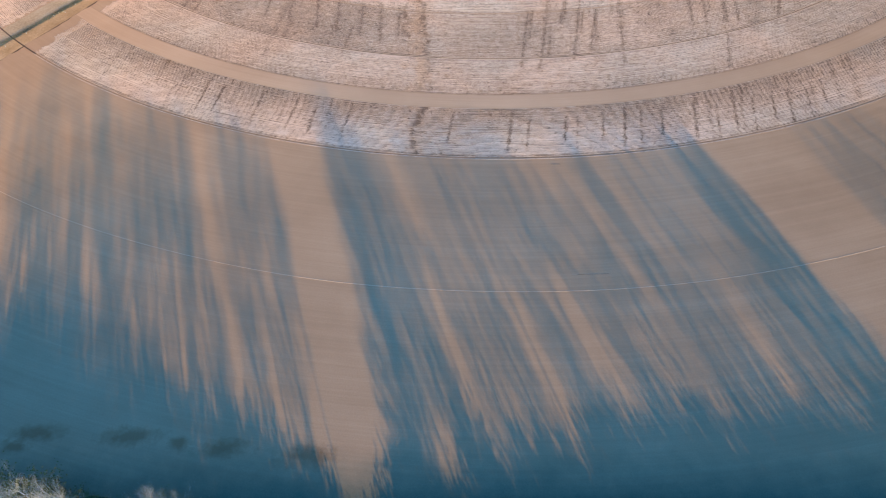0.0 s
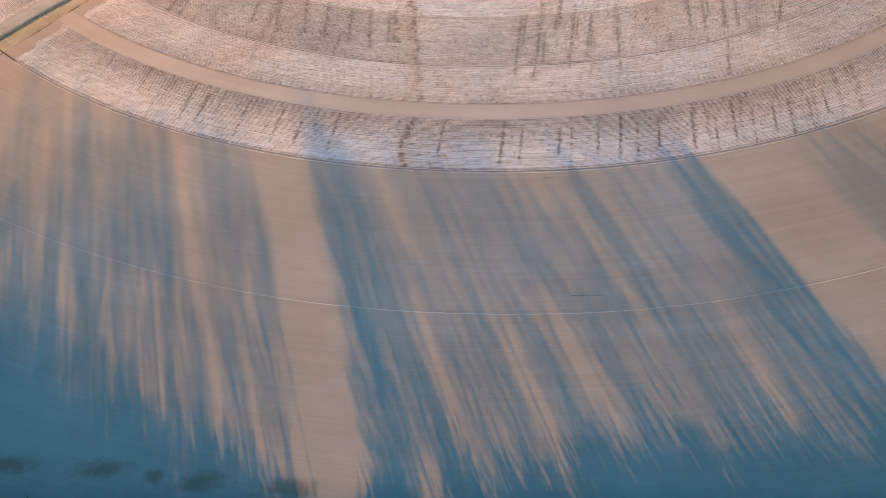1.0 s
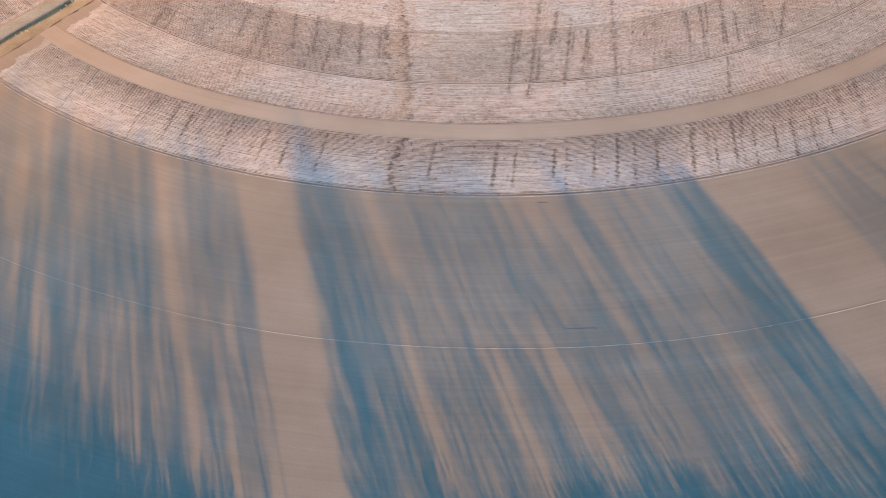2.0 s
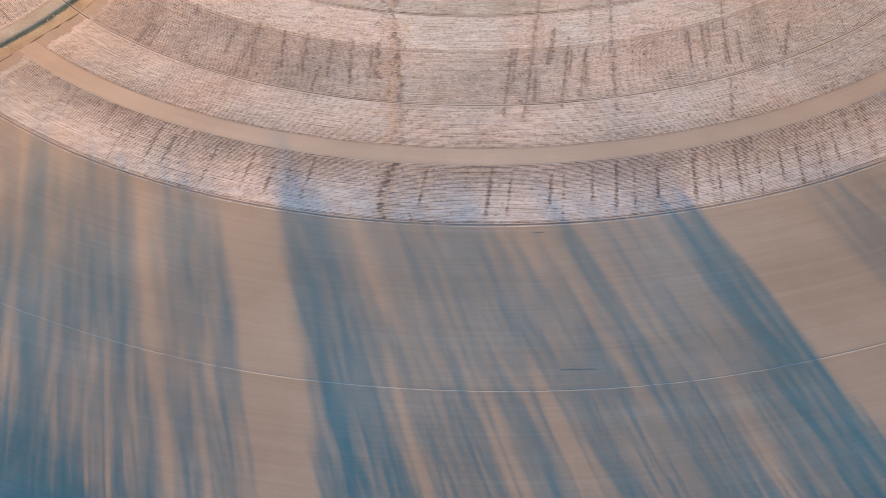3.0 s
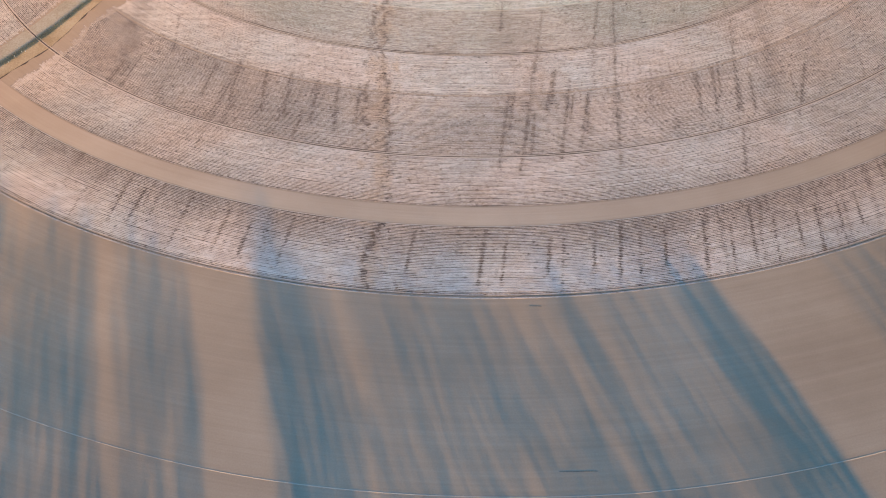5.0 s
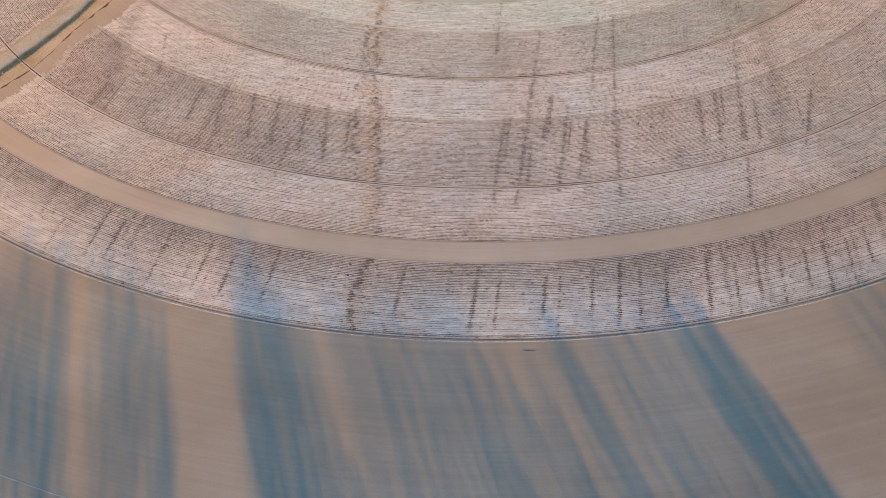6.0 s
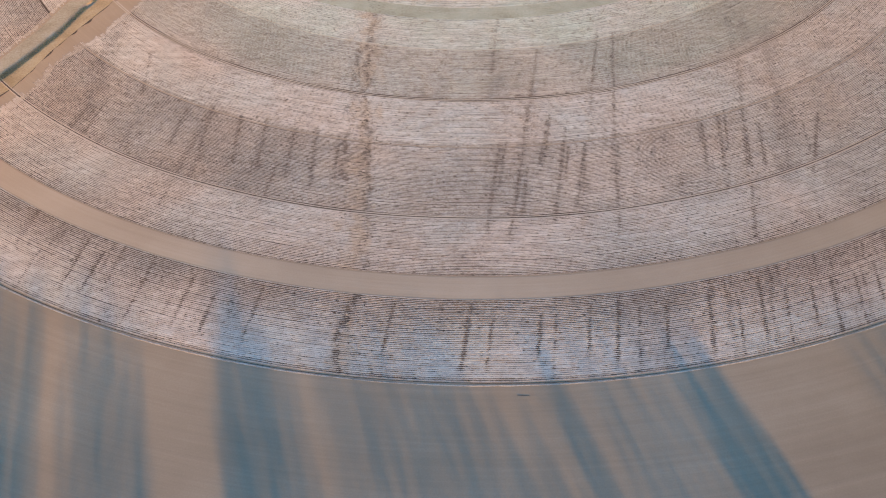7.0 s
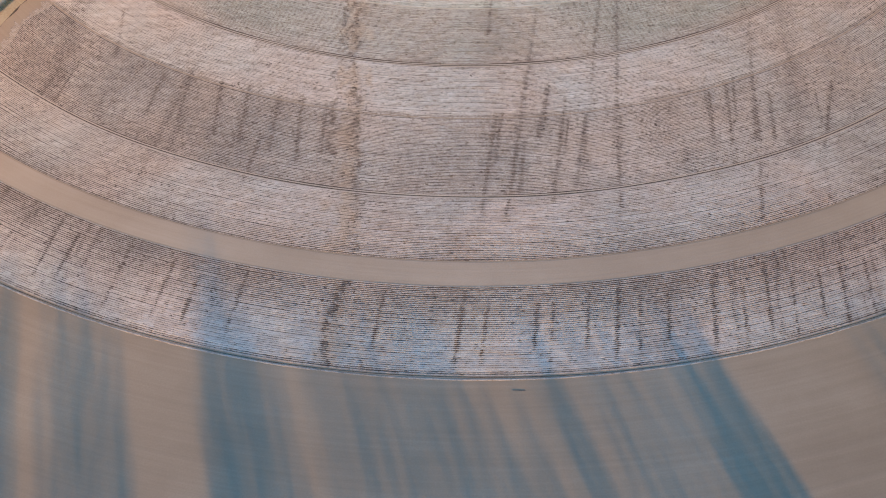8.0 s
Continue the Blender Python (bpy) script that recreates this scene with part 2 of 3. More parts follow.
def build_ground():
    xs = grid_lines([(-4200, -600, 600), (-600, -270, 30), (-270, -140, 0.9), (-140, 400, 12), (400, 4200, 380)])
    ys = grid_lines([(-4200, -600, 600), (-600, -320, 14), (-320, -70, 1.2), (-70, 400, 20), (400, 4200, 380)])
    gx, gy = np.meshgrid(xs, ys)
    d = np.abs(ditch_distance(gx, gy))
    wob = field_noise(gx * 0.3, gy * 0.3, 3) - 0.5
    z = -0.4 * (1 - step(0.3, 1.3 + 0.7 * wob, d)) * (np.abs(gx + 205) < 66) * (gy > -320) * (gy < -72)
    verts = np.stack([gx, gy, z], -1).reshape(-1, 3)
    w = len(xs)
    faces = [(j * w + i, j * w + i + 1, (j + 1) * w + i + 1, (j + 1) * w + i)
             for j in range(len(ys) - 1) for i in range(w - 1)]
    ob = mesh_object("ground", verts, faces, SOIL)
    return tagged(ob, "bare brown tilled soil with faint circular passes", "ground", kind="structure")


build_ground()


def ribbon(name, inner, outer, z, material, n=240):
    """A flat sheet between two lines of the plan, cut into short pieces."""
    def along(line):
        p = np.array(line, float)
        s = np.concatenate([[0], np.cumsum(np.hypot(*np.diff(p, axis=0).T))])
        q = np.linspace(0, s[-1], n)
        return np.stack([np.interp(q, s, p[:, 0]), np.interp(q, s, p[:, 1])], 1)
    a, b = along(inner), along(outer)
    verts = []
    for k in range(n):
        wob = (field_noise(np.array(k * 0.35), np.array(0.5), 8) - 0.5) * 1.6
        for s in (0, 0.5, 1):
            p = a[k] * (1 - s) + b[k] * s
            verts.append((p[0] + wob * s, p[1] - wob * s, z))
    faces = [(k * 3 + i, k * 3 + i + 1, k * 3 + i + 4, k * 3 + i + 3) for k in range(n - 1) for i in (0, 1)]
    return mesh_object(name, verts, faces, material)


def shifted(line, d):
    """The line moved sideways, d metres to the south-east."""
    p = np.array(line, float)
    t = np.gradient(p, axis=0)
    t /= np.hypot(t[:, 0], t[:, 1])[:, None]
    return [(x + ty * d, y - tx * d) for (x, y), (tx, ty) in zip(p, t)]


tagged(ribbon("verge", shifted(DITCH, 1.7), VERGE_SOUTH, 0.018, STRAW), "straw-yellow dry grass verge along the ditch", "verge", kind="structure")
tagged(ribbon("verge_furrow", shifted(VERGE_SOUTH, -0.15), shifted(VERGE_SOUTH, 0.3), 0.026, FURROW), "thin dark furrow along the edge of the verge", "furrow", kind="structure")
tagged(ribbon("far_verge", shifted(DITCH, -10.0), shifted(DITCH, -1.7), 0.018, MEADOW), "worn straw-brown grass verge beyond the ditch", "verge", kind="structure")


def build_track(r, width, height, first=-66.0, last=58.0, lift=0.0, material=None):
    """A ring of packed soil with a low berm on either side, left by a pivot wheel."""
    n = max(40, int(7.5 * (last - first)))
    prof = [(-width, -0.02), (-width * 0.55, height), (-width * 0.3, 0.03), (width * 0.3, 0.03), (width * 0.55, height), (width, -0.02)]
    verts, faces = [], []
    for k in range(n + 1):
        a = radians(first + (last - first) * k / n)
        for i, (dr, z) in enumerate(prof):
            h = z * (0.7 + 0.6 * random.random()) if z > 0.05 else z
            rr = r + dr + 0.12 * math.sin(a * 23) + 0.08 * (random.random() - 0.5)
            x, y = math.sin(a) * rr, -math.cos(a) * rr
            verts.append((x, y, h + lift))
    for k in range(n):
        for i in range(5):
            faces.append((k * 6 + i, k * 6 + i + 1, k * 6 + i + 7, k * 6 + i + 6))
    ob = mesh_object("wheel_track", verts, faces, material or (FURROW if r == 330.45 else TRACK))
    return tagged(ob, "narrow wheel track curving across the field", "wheel track", "pivot wheel tracks", "structure")


def build_arc_sheet(name, r0, r1, a0, a1, z, material, rough=0.8):
    n = 160
    verts = []
    for k in range(n + 1):
        a = radians(a0 + (a1 - a0) * k / n)
        for i in range(4):
            r = r0 + (r1 - r0) * i / 3 + (random.random() - 0.5) * rough
            verts.append((math.sin(a) * r, -math.cos(a) * r, z))
    faces = [(k * 4 + i, k * 4 + i + 1, k * 4 + i + 5, k * 4 + i + 4) for k in range(n) for i in range(3)]
    return mesh_object(name, verts, faces, material)


tagged(build_arc_sheet("bare_lane", R_STRIP + 0.25, R_INNER_EDGE - 0.25, -43, 54, 0.012, LANE, 0.15), "smooth bare lane of pale soil between crop strips", "lane", kind="structure")
tagged(build_arc_sheet("grass_strip", 149.6, 159.4, -64, 54, 0.02, PALE_GREEN), "pale yellow-green grass strip beside the inner wheel track", "grass strip", kind="structure")
for r in TRACKS:
    if r in PAIRED:
        # two packed lines with a dark rut between them
        build_track(r - 0.42, 0.36, 0.012)
        build_track(r + 0.42, 0.36, 0.012)
    else:
        build_track(r, 0.17 if r > 340 else 0.11 if r > 300 else 0.13, 0.02 if r > 340 else 0.008 if r > 300 else 0.014)
    if 260 < r < 340:
        # the wheel leaves a dark rut across the verge and the ditch
        build_track(r, 0.34, 0.02, math.degrees(angle_at(shifted(DITCH, -24), r)), math.degrees(angle_at(WEST_END, r)) + 0.3, 0.03, FURROW)

# ---------------------------------------------------------------- crop rows
GROOVE = [(-47, -100), (-47.9, -148.7), (-48.3, -171.7), (-48.5, -211), (-46.5, -229), (-44.6, -252), (-45.3, -273),
          (-45.4, -290), (-47.5, -300), (-50, -313), (-51.2, -330)]
SWIRL = (62.0, -247.0)
STREAKS = [(-147.7, -286), (-134, -285), (-127.6, -288), (-111.7, -296.5), (-97.6, -300), (-89.6, -304.7), (-76.4, -306), (-37.2, -312.6),
           (-15.3, -316), (-8.8, -318), (5.3, -315.7), (9.1, -319), (19.4, -314.6), (27.4, -315), (33.1, -317), (41.5, -314), (54.1, -312.6),
           (62.1, -314.6), (69.7, -309.7), (76.3, -312.4), (85, -307.5), (91, -309.5), (98.9, -306.3), (106.4, -300.3)]
STREAKS += [(9.6, -227.6), (4.9, -256.7), (0.5, -245.7), (17.4, -232), (22.3, -246.6), (28.3, -247), (40.3, -245), (81, -231), (85.4, -243),
            (107.4, -237.6), (-148.2, -215.8), (-154.4, -217), (-108.6, -233), (-78.8, -253), (-118.3, -245.4), (-111.4, -248.7)]


# long washed lines that cross several strips: x, y to x, y
LONG_STREAKS = [(13, -214, 0, -280), (0, -238, -7, -277), (24, -230, 15, -273), (29, -241, 23, -266), (18, -225, 13, -247), (19, -182, 13, -214), (45, -170, 34, -221),
                (51, -172, 39, -245), (39, -245, 35, -276), (97, -190, 83, -250), (73, -229, 69, -252), (5, -157, 0, -196), (116, -225, 104, -254), (82, -258, 76, -282),
                (8, -250, 5, -270), (80, -223, 75, -252), (93, -230, 89, -250)]
LONG_STREAKS += [(-137, -177, -134, -202), (-115, -213, -117, -232), (-105, -210, -106, -235), (-94, -214, -93, -242), (-84, -221, -84, -245), (-73, -226, -74, -248),
                 (-65, -227, -65, -254), (-57, -230, -57, -251)]
# broad brown washes, likewise
WASHES = [(114, -175, 102, -224), (103, -224, 95, -253), (-155, -147, -152, -216)]


def groove_x(y):
    g = np.array(GROOVE)[::-1]
    return np.interp(y, g[:, 1], g[:, 0])


def plant_density(r, a):
    """How thickly the stubble stands, 0 to 1, at radius r and angle a."""
    x, y = np.sin(a) * r, -np.cos(a) * r
    m = a * 330.0
    outer = r > R_INNER_EDGE - 1
    base = np.where(outer, 0.58 + 0.32 * step(304.0, 324, r),
           np.where(r > 271, 0.76 - 0.08 * step(285, 294.5, r),
           np.where(r > R_SEAM, 0.63,
           np.where(r > 212, 0.88, np.where(r > R_SEAM_IN, 0.68, 0.88)))))
    base = base - 0.32 * ((r > 329.0) + (r > 294.2) * (r < 295.2)) - 0.25 * (r > 237.0) * (r < 239.0)
    base = base + (r > R_SEAM) * (r < 271) * (0.05 - 0.12 * (1 - step(-50, -43, x)) + 0.10 * step(90, 125, x))
    beside = np.minimum(np.abs(r - 271.45), np.abs(r - 212.6))
    base = base - 0.08 * (1 - step(1.2, 3.0, beside))
    d = base + 0.22 * (field_noise(m * 0.05, r * 0.05, 1) - 0.5) + 0.2 * (field_noise(m * 0.8, r * 0.8, 2) - 0.5)
    # towards the edges of the strips more soil shows between the rows
    bare = np.where(outer, 0.22 * (1 - step(303.0, 326, r)), np.where(r > 271, 0.30 * step(284, 294, r), np.where(r > R_SEAM, 0.10, 0.0)))
    # washed-out streaks that run side by side across the rows
    lean = x - 0.18 * y
    s = field_noise(lean * 0.85 + 0.5 * field_noise(m * 0.05, r * 0.2, 5), r * 0.03, 4)
    s = s * 0.85 + 0.15 * field_noise(lean * 1.5, r * 0.3, 6)
    cluster = step(0.30, 0.62, field_noise(m * 0.055, r * 0.03, 15))
    strength = np.where(outer, 0.70 - 0.35 * step(322, 329, r), np.where(r > 271, 0.35, np.where(r > R_SEAM, 0.65, 0.40)))
    strength = strength * (0.5 + 0.5 * step(-20, 60, x) + 0.25 * step(-60, -130, x))
    streak = 0.55 * strength * cluster * step(0.66, 0.80, s) * step(-235, -215, x)
    wander = 0.22 * (field_noise(y * 0.3, lean * 0.3, 17) - 0.5)
    for k, (sx, sy) in enumerate(STREAKS):
        wide = 0.20 + 0.26 * (k * 0.37 % 1)
        reach = 8 + 6 * (k * 0.61 % 1)
        across = np.abs((x - sx) - 0.18 * (y - sy) + wander)
        streak = np.maximum(streak, (1 - step(wide * 0.5, wide * 1.8, across)) * (1 - step(reach * 0.6, reach, np.abs(y - sy))))
    soft = np.zeros(np.shape(x))
    for k, (ax, ay, bx, by) in enumerate(LONG_STREAKS + WASHES):
        v = np.clip((y - ay) / (by - ay), 0, 1)
        across = np.hypot(x - ax - v * (bx - ax) + wander * 1.5, 0.6 * (y - ay - v * (by - ay)))
        if k >= len(LONG_STREAKS):
            soft = np.maximum(soft, 1 - step(1.0, 6.0, across))
        else:
            streak = np.maximum(streak, (0.75 + 0.25 * (k * 0.37 % 1)) * (1 - step(0.2, 0.8, across)))
            soft = np.maximum(soft, 0.35 * (1 - step(0.5, 3.0, across)))
    streak = streak * (0.35 + 0.65 * step(0.25, 0.65, field_noise(lean * 0.6, y * 0.55, 18)))
    soft = soft * (0.4 + 1.2 * field_noise(lean * 0.7, r * 0.5, 19))
    d = d - 0.25 * streak - 0.10 * soft
    # scattered bare spots in the thick bands
    d = d - 0.20 * step(0.74, 0.95, field_noise(m * 1.1, r * 1.5, 9)) * (r < R_SEAM)
    d = d - 0.10 * step(0.60, 0.95, field_noise(m * 0.16 + 2 * field_noise(m * 0.5, r * 0.5, 14), r * 0.4, 13)) * (r < R_SEAM)
    # the wash line
    g = np.abs(x - groove_x(y) + 2.4 * (field_noise(y * 0.25, y * 0 + 2.0, 7) - 0.5))
    g = np.minimum(g, np.where((r > 181) & (r < 258), np.abs(x + 53.5 + 3.0 * (field_noise(y * 0.2, y * 0 + 9.0, 7) - 0.5)), 9.0))
    wash = np.where((r > 262) & (r < 300), 0.36, np.where(r > 300, 0.75, 0.95)) * (1 - step(0.2, 2.2, g)) * step(0.36, 0.58, 0.5 * field_noise(x * 0.7, y * 0.35, 11) + 0.5 * field_noise(x * 2.1, y * 1.4, 12))
    d = d - 0.38 * wash
    # turning circle
    q = np.hypot((x - SWIRL[0]) * 1.05, y - SWIRL[1])
    ring = 0.5 + 0.5 * np.sin(q * 2 * np.pi / 1.5 + 3 * field_noise(x * 0.2, y * 0.2, 16))
    inside = (1 - step(15, 20, q)) * (1 - step(-2, 6, x - SWIRL[0] + 0.3 * (y - SWIRL[1]))) * step(3, 6, q)
    d = d * (1 - inside * 0.34) + inside * 0.34 * ring * 0.95
    return np.clip(d, 0.02, 1.0), np.clip(d - bare - 1.1 * streak - 0.9 * wash - 0.25 * soft, -0.2, 1.0)


# up to these angles the rows are built finely, by radius
FINE_R = (168, 220, 240, 260, 280, 300, 320, 330)
FINE_A = (52, 49.5, 45, 40.5, 36, 30.5, 26.5, 25)


def build_row(r, a0, a1, parent, rng):
    seen = radians(float(np.interp(r, FINE_R, FINE_A))) if a1 > 0 else a1
    a = np.linspace(a0, seen, max(8, int((seen - a0) * r / 0.75)))
    if a1 > seen:
        a = np.concatenate([a, np.linspace(seen, a1, max(3, int((a1 - seen) * r / 5)))[1:]])
    n = len(a)
    d, spread = plant_density(np.full(n, r), a)
    d[0] = d[-1] = spread[0] = spread[-1] = 0.05
    full = 0.43 + 0.60 * spread if r > R_INNER_EDGE - 1 else 0.66 + 0.36 * spread if r > 271 else 0.62 + 0.40 * spread if r > R_SEAM else 0.70 + 0.30 * spread
    ragged = 0.10 if r > R_INNER_EDGE - 1 else 0.26
    w = ROW * (full + ragged * (rng.random(n) - 0.5) + ragged * 0.8 * (field_noise(a * r * 0.9, a * 0 + r * 1.9, 27) - 0.5))
    # short gaps, in loose groups
    often = (0.015 if r > R_INNER_EDGE - 1 else 0.015 if r > 271 else 0.03 if r > R_SEAM else 0.03) * (0.3 + 1.6 * field_noise(a * r * 0.12, a * 0 + r * 0.12, 37))
    w = w - ROW * 0.5 * (rng.random(n) < often) * (w > 0.35)
    h = 0.022 + 0.016 * np.clip(spread, 0, 1)
    waver = (rng.random() - 0.5) * 0.07 + 0.12 * (field_noise(a * r * 0.12, a * 0 + r * 3.7, 23) - 0.5)
    prof = ((-0.5, 0.0), (-0.36, 0.9), (0.36, 0.9), (0.5, 0.0))
    vs = []
    for i, (pw, ph) in enumerate(prof):
        rr = r + pw * w + (rng.random(n) - 0.5) * 0.10 + waver
        z = ph * h * (0.8 + 0.4 * rng.random(n)) if ph else np.full(n, -0.02)
        vs.append(np.stack([np.sin(a) * rr, -np.cos(a) * rr, z], 1))
    verts = np.stack(vs, 1).reshape(-1, 3)
    k = np.arange(n - 1)[:, None] * 4 + np.arange(3)[None]
    faces = np.stack([k, k + 1, k + 5, k + 4], -1).reshape(-1, 4)
    ob = mesh_object("crop_ridge", verts.tolist(), faces.tolist(), STUBBLE, parent)
    at = ob.data.attributes.new("stand", "FLOAT", "POINT")
    at.data.foreach_set("value", np.repeat(d, 4).astype(np.float32))
    return ob


def build_bed(r0, r1, side):
    """The dark worked soil that shows between the ridges."""
    rs = np.linspace(r0 + 0.3, r1 - 0.3, 24)
    verts = []
    for r in rs:
        if side == "near":
            a0, a1 = angle_at(WEST_END, r) + 3.5 / r, radians(54)
        else:
            a1 = angle_at(shifted(DITCH, -11), r) - 2.5 / r
            a0 = a1 - 72 / r
        for a in np.linspace(a0, a1, 120):
            verts.append((math.sin(a) * r, -math.cos(a) * r, 0.006))
    faces = [(j * 120 + i, (j + 1) * 120 + i, (j + 1) * 120 + i + 1, j * 120 + i + 1) for j in range(23) for i in range(119)]
    ob = mesh_object("seedbed", verts, faces, FURROW)
    return tagged(ob, "dark brown worked soil between the crop rows", "soil", "worked beds", "structure")


def build_strip(label, r0, r1, side):
    build_bed(r0, r1, side)
    base = new("crop_strip")
    tagged(base, label, "crop strip", "concentric crop strips")
    rng = np.random.default_rng(int(r0 * 10) + (side == "far"))
    r = r0 + ROW / 2
    while r < r1:
        grassed = 150 < r < 159
        if not grassed and min(abs(r - t) - 0.52 * (t in PAIRED) for t in TRACKS) > 0.22 and min(abs(r - R_SEAM), abs(r - R_SEAM_IN)) > 0.3:
            if side == "near":
                a0 = angle_at(WEST_END, r) + ((rng.random() - 0.5) * 1.6 + 3.6 * (hashed(np.floor(r / 5.5), 1.0, 3) - 0.4)) / r
                a1 = radians(54)
            else:
                a1 = angle_at(shifted(DITCH, -11), r) + (rng.random() - 0.5) * 2 / r
                a0 = a1 - 75 / r
            build_row(r, a0, a1, base, rng)
        r += ROW
    return base


build_strip("outer strip of whitish dry stubble in curved rows", R_INNER_EDGE, R_EDGE, "near")
outer_strip = bpy.data.objects["crop_strip"]
build_row(331.05, angle_at(WEST_END, 330.0), radians(54), outer_strip, np.random.default_rng(4))
build_strip("pinkish dry stubble in close curved rows", R_SEAM, R_STRIP, "near")
build_strip("thick pale dry crop residue with bare spots", R_SEAM_IN, R_SEAM, "near")
build_strip("grey-white dry stubble near the circle's middle", R_CORE, R_SEAM_IN, "near")
build_strip("grey-white stubble rows beyond the ditch", R_STRIP - 110, R_EDGE, "far")


# ---------------------------------------------------------------- trees
def tube_lists():
    return [], []


def tube(lists, p0, p1, r0, r1, sides):
    verts, faces = lists
    ax = (p1 - p0)
    if ax.length < 1e-4:
        return
    u = ax.orthogonal().normalized()
    v = ax.normalized().cross(u)
    k = len(verts)
    for p, r in ((p0, r0), (p1, r1)):
        for i in range(sides):
            c = 2 * math.pi * i / sides
            verts.append(p + (u * math.cos(c) + v * math.sin(c)) * r)
    for i in range(sides):
        j = (i + 1) % sides
        faces.append((k + i, k + j, k + sides + j, k + sides + i))


def spike(lists, p0, p1, r):
    """A fine twig that runs out into a point."""
    verts, faces = lists
    u = (p1 - p0).orthogonal().normalized() * r
    v = (p1 - p0).normalized().cross(u)
    k = len(verts)
    verts += [p0 + u, p0 - u * 0.5 + v * 0.87, p0 - u * 0.5 - v * 0.87, p1]
    faces += [(k, k + 1, k + 3), (k + 1, k + 2, k + 3), (k + 2, k, k + 3)]


def sway(d, amount, lift=0.0):
    out = d + Vector((random.uniform(-1, 1), random.uniform(-1, 1), random.uniform(-1, 1) + lift)) * amount
    return out.normalized()


def build_tree(height, spread, twigs, thick, reach=1.0, girth=0.010, branchlets=3, bark=None):
    """A bare deciduous tree: trunk and limbs, and a crown of fine branches."""
    base = new("tree")
    wood, fine = tube_lists(), tube_lists()
    p, d, r = Vector((0, 0, -0.3)), Vector((0, 0, 1)), height * girth
    limbs = []
    n = 6
    for i in range(n):
        q = p + d * height * 0.62 / n
        r2 = r * 0.84
        tube(wood, p, q, r, r2, 6)
        for _ in range(0 if i == 0 else 2 if i < 3 else 4):
            c = random.uniform(0, 2 * math.pi)
            rise = random.uniform(0.3, 0.8) + 0.22 * i
            out = Vector((math.cos(c), math.sin(c), rise)).normalized()
            limbs.append((p.lerp(q, random.random()), out, spread * random.uniform(0.75, 1.15) * (1.0 + 0.03 * i), r2 * 0.31))
        p, d, r = q, sway(d, 0.10, 0.05), r2
    limbs += [(p, sway(d, 0.85, 0.5), height * random.uniform(0.24, 0.34), r * 0.6) for _ in range(7)]
    tips = []
    for p, d, length, r in limbs:
        for s in range(4):
            q = p + d * length / 4
            tube(wood, p, q, r, r * 0.7, 4)
            for _ in range(branchlets):
                tips.append((p.lerp(q, random.random()), sway(d, 0.75, 0.25), length * random.uniform(0.25, 0.5), max(r * 0.34, 0.0055)))
            p, d, r = q, sway(d, 0.22, 0.18), r * 0.7
    for p, d, length, r in tips:
        for s in range(2):
            q = p + d * length / 2
            if s:
                spike(fine, p, q, r)
            else:
                tube(fine, p, q, r, r * 0.7, 3)
            for _ in range(twigs):
                t = sway(d, 0.8, 0.2)
                b = p.lerp(q, random.random())
                e = b + t * random.uniform(0.7, 1.9) * reach
                spike(fine, b, e, thick)
            p, d, r = q, sway(d, 0.3, 0.2), r * 0.7
    mesh_object("trunk", *wood, bark or BARK, base)
    mesh_object("crown", *fine, bark or TWIG, base, "pale leafless crown of fine twigs")
    return tagged(base, "bare grey deciduous tree in a wooded belt", "tree", "trees of the belt")


def build_shrub(height, spread, leaf=0.31, leaves=10, stems=16):
    base = new("shrub")
    wood = tube_lists()
    verts, faces = [], []
    for _ in range(stems):
        c = random.uniform(0, 2 * math.pi)
        p = Vector((math.cos(c) * 0.4, math.sin(c) * 0.4, -0.1))
        d = Vector((math.cos(c) * 0.7, math.sin(c) * 0.7, random.uniform(0.7, 1.6))).normalized()
        length = height * random.uniform(0.6, 1.0)
        for s in range(4):
            q = p + d * length / 4
            tube(wood, p, q, 0.05 - 0.01 * s, 0.04 - 0.01 * s, 3)
            for _ in range(leaves):
                k = len(verts)
                m = p.lerp(q, random.random()) + Vector((random.gauss(0, 0.45), random.gauss(0, 0.45), random.gauss(0, 0.4))) * (spread * 0.35)
                m.z = max(m.z, 0.1)
                u = sway(Vector((0, 0, 0.2)), 1.0) * leaf
                v = u.orthogonal().normalized() * leaf * 0.68
                verts.extend([m - u, m + v, m + u, m - v])
                faces.append((k, k + 1, k + 2, k + 3))
            p, d = q, sway(d, 0.3, 0.0)
    mesh_object("stem", *wood, BARK, base)
    mesh_object("foliage", verts, faces, SHRUB, base, "dull olive small leaves")
    return tagged(base, "dense olive shrub at the foot of trees", "shrub", "shrubs under the belt")


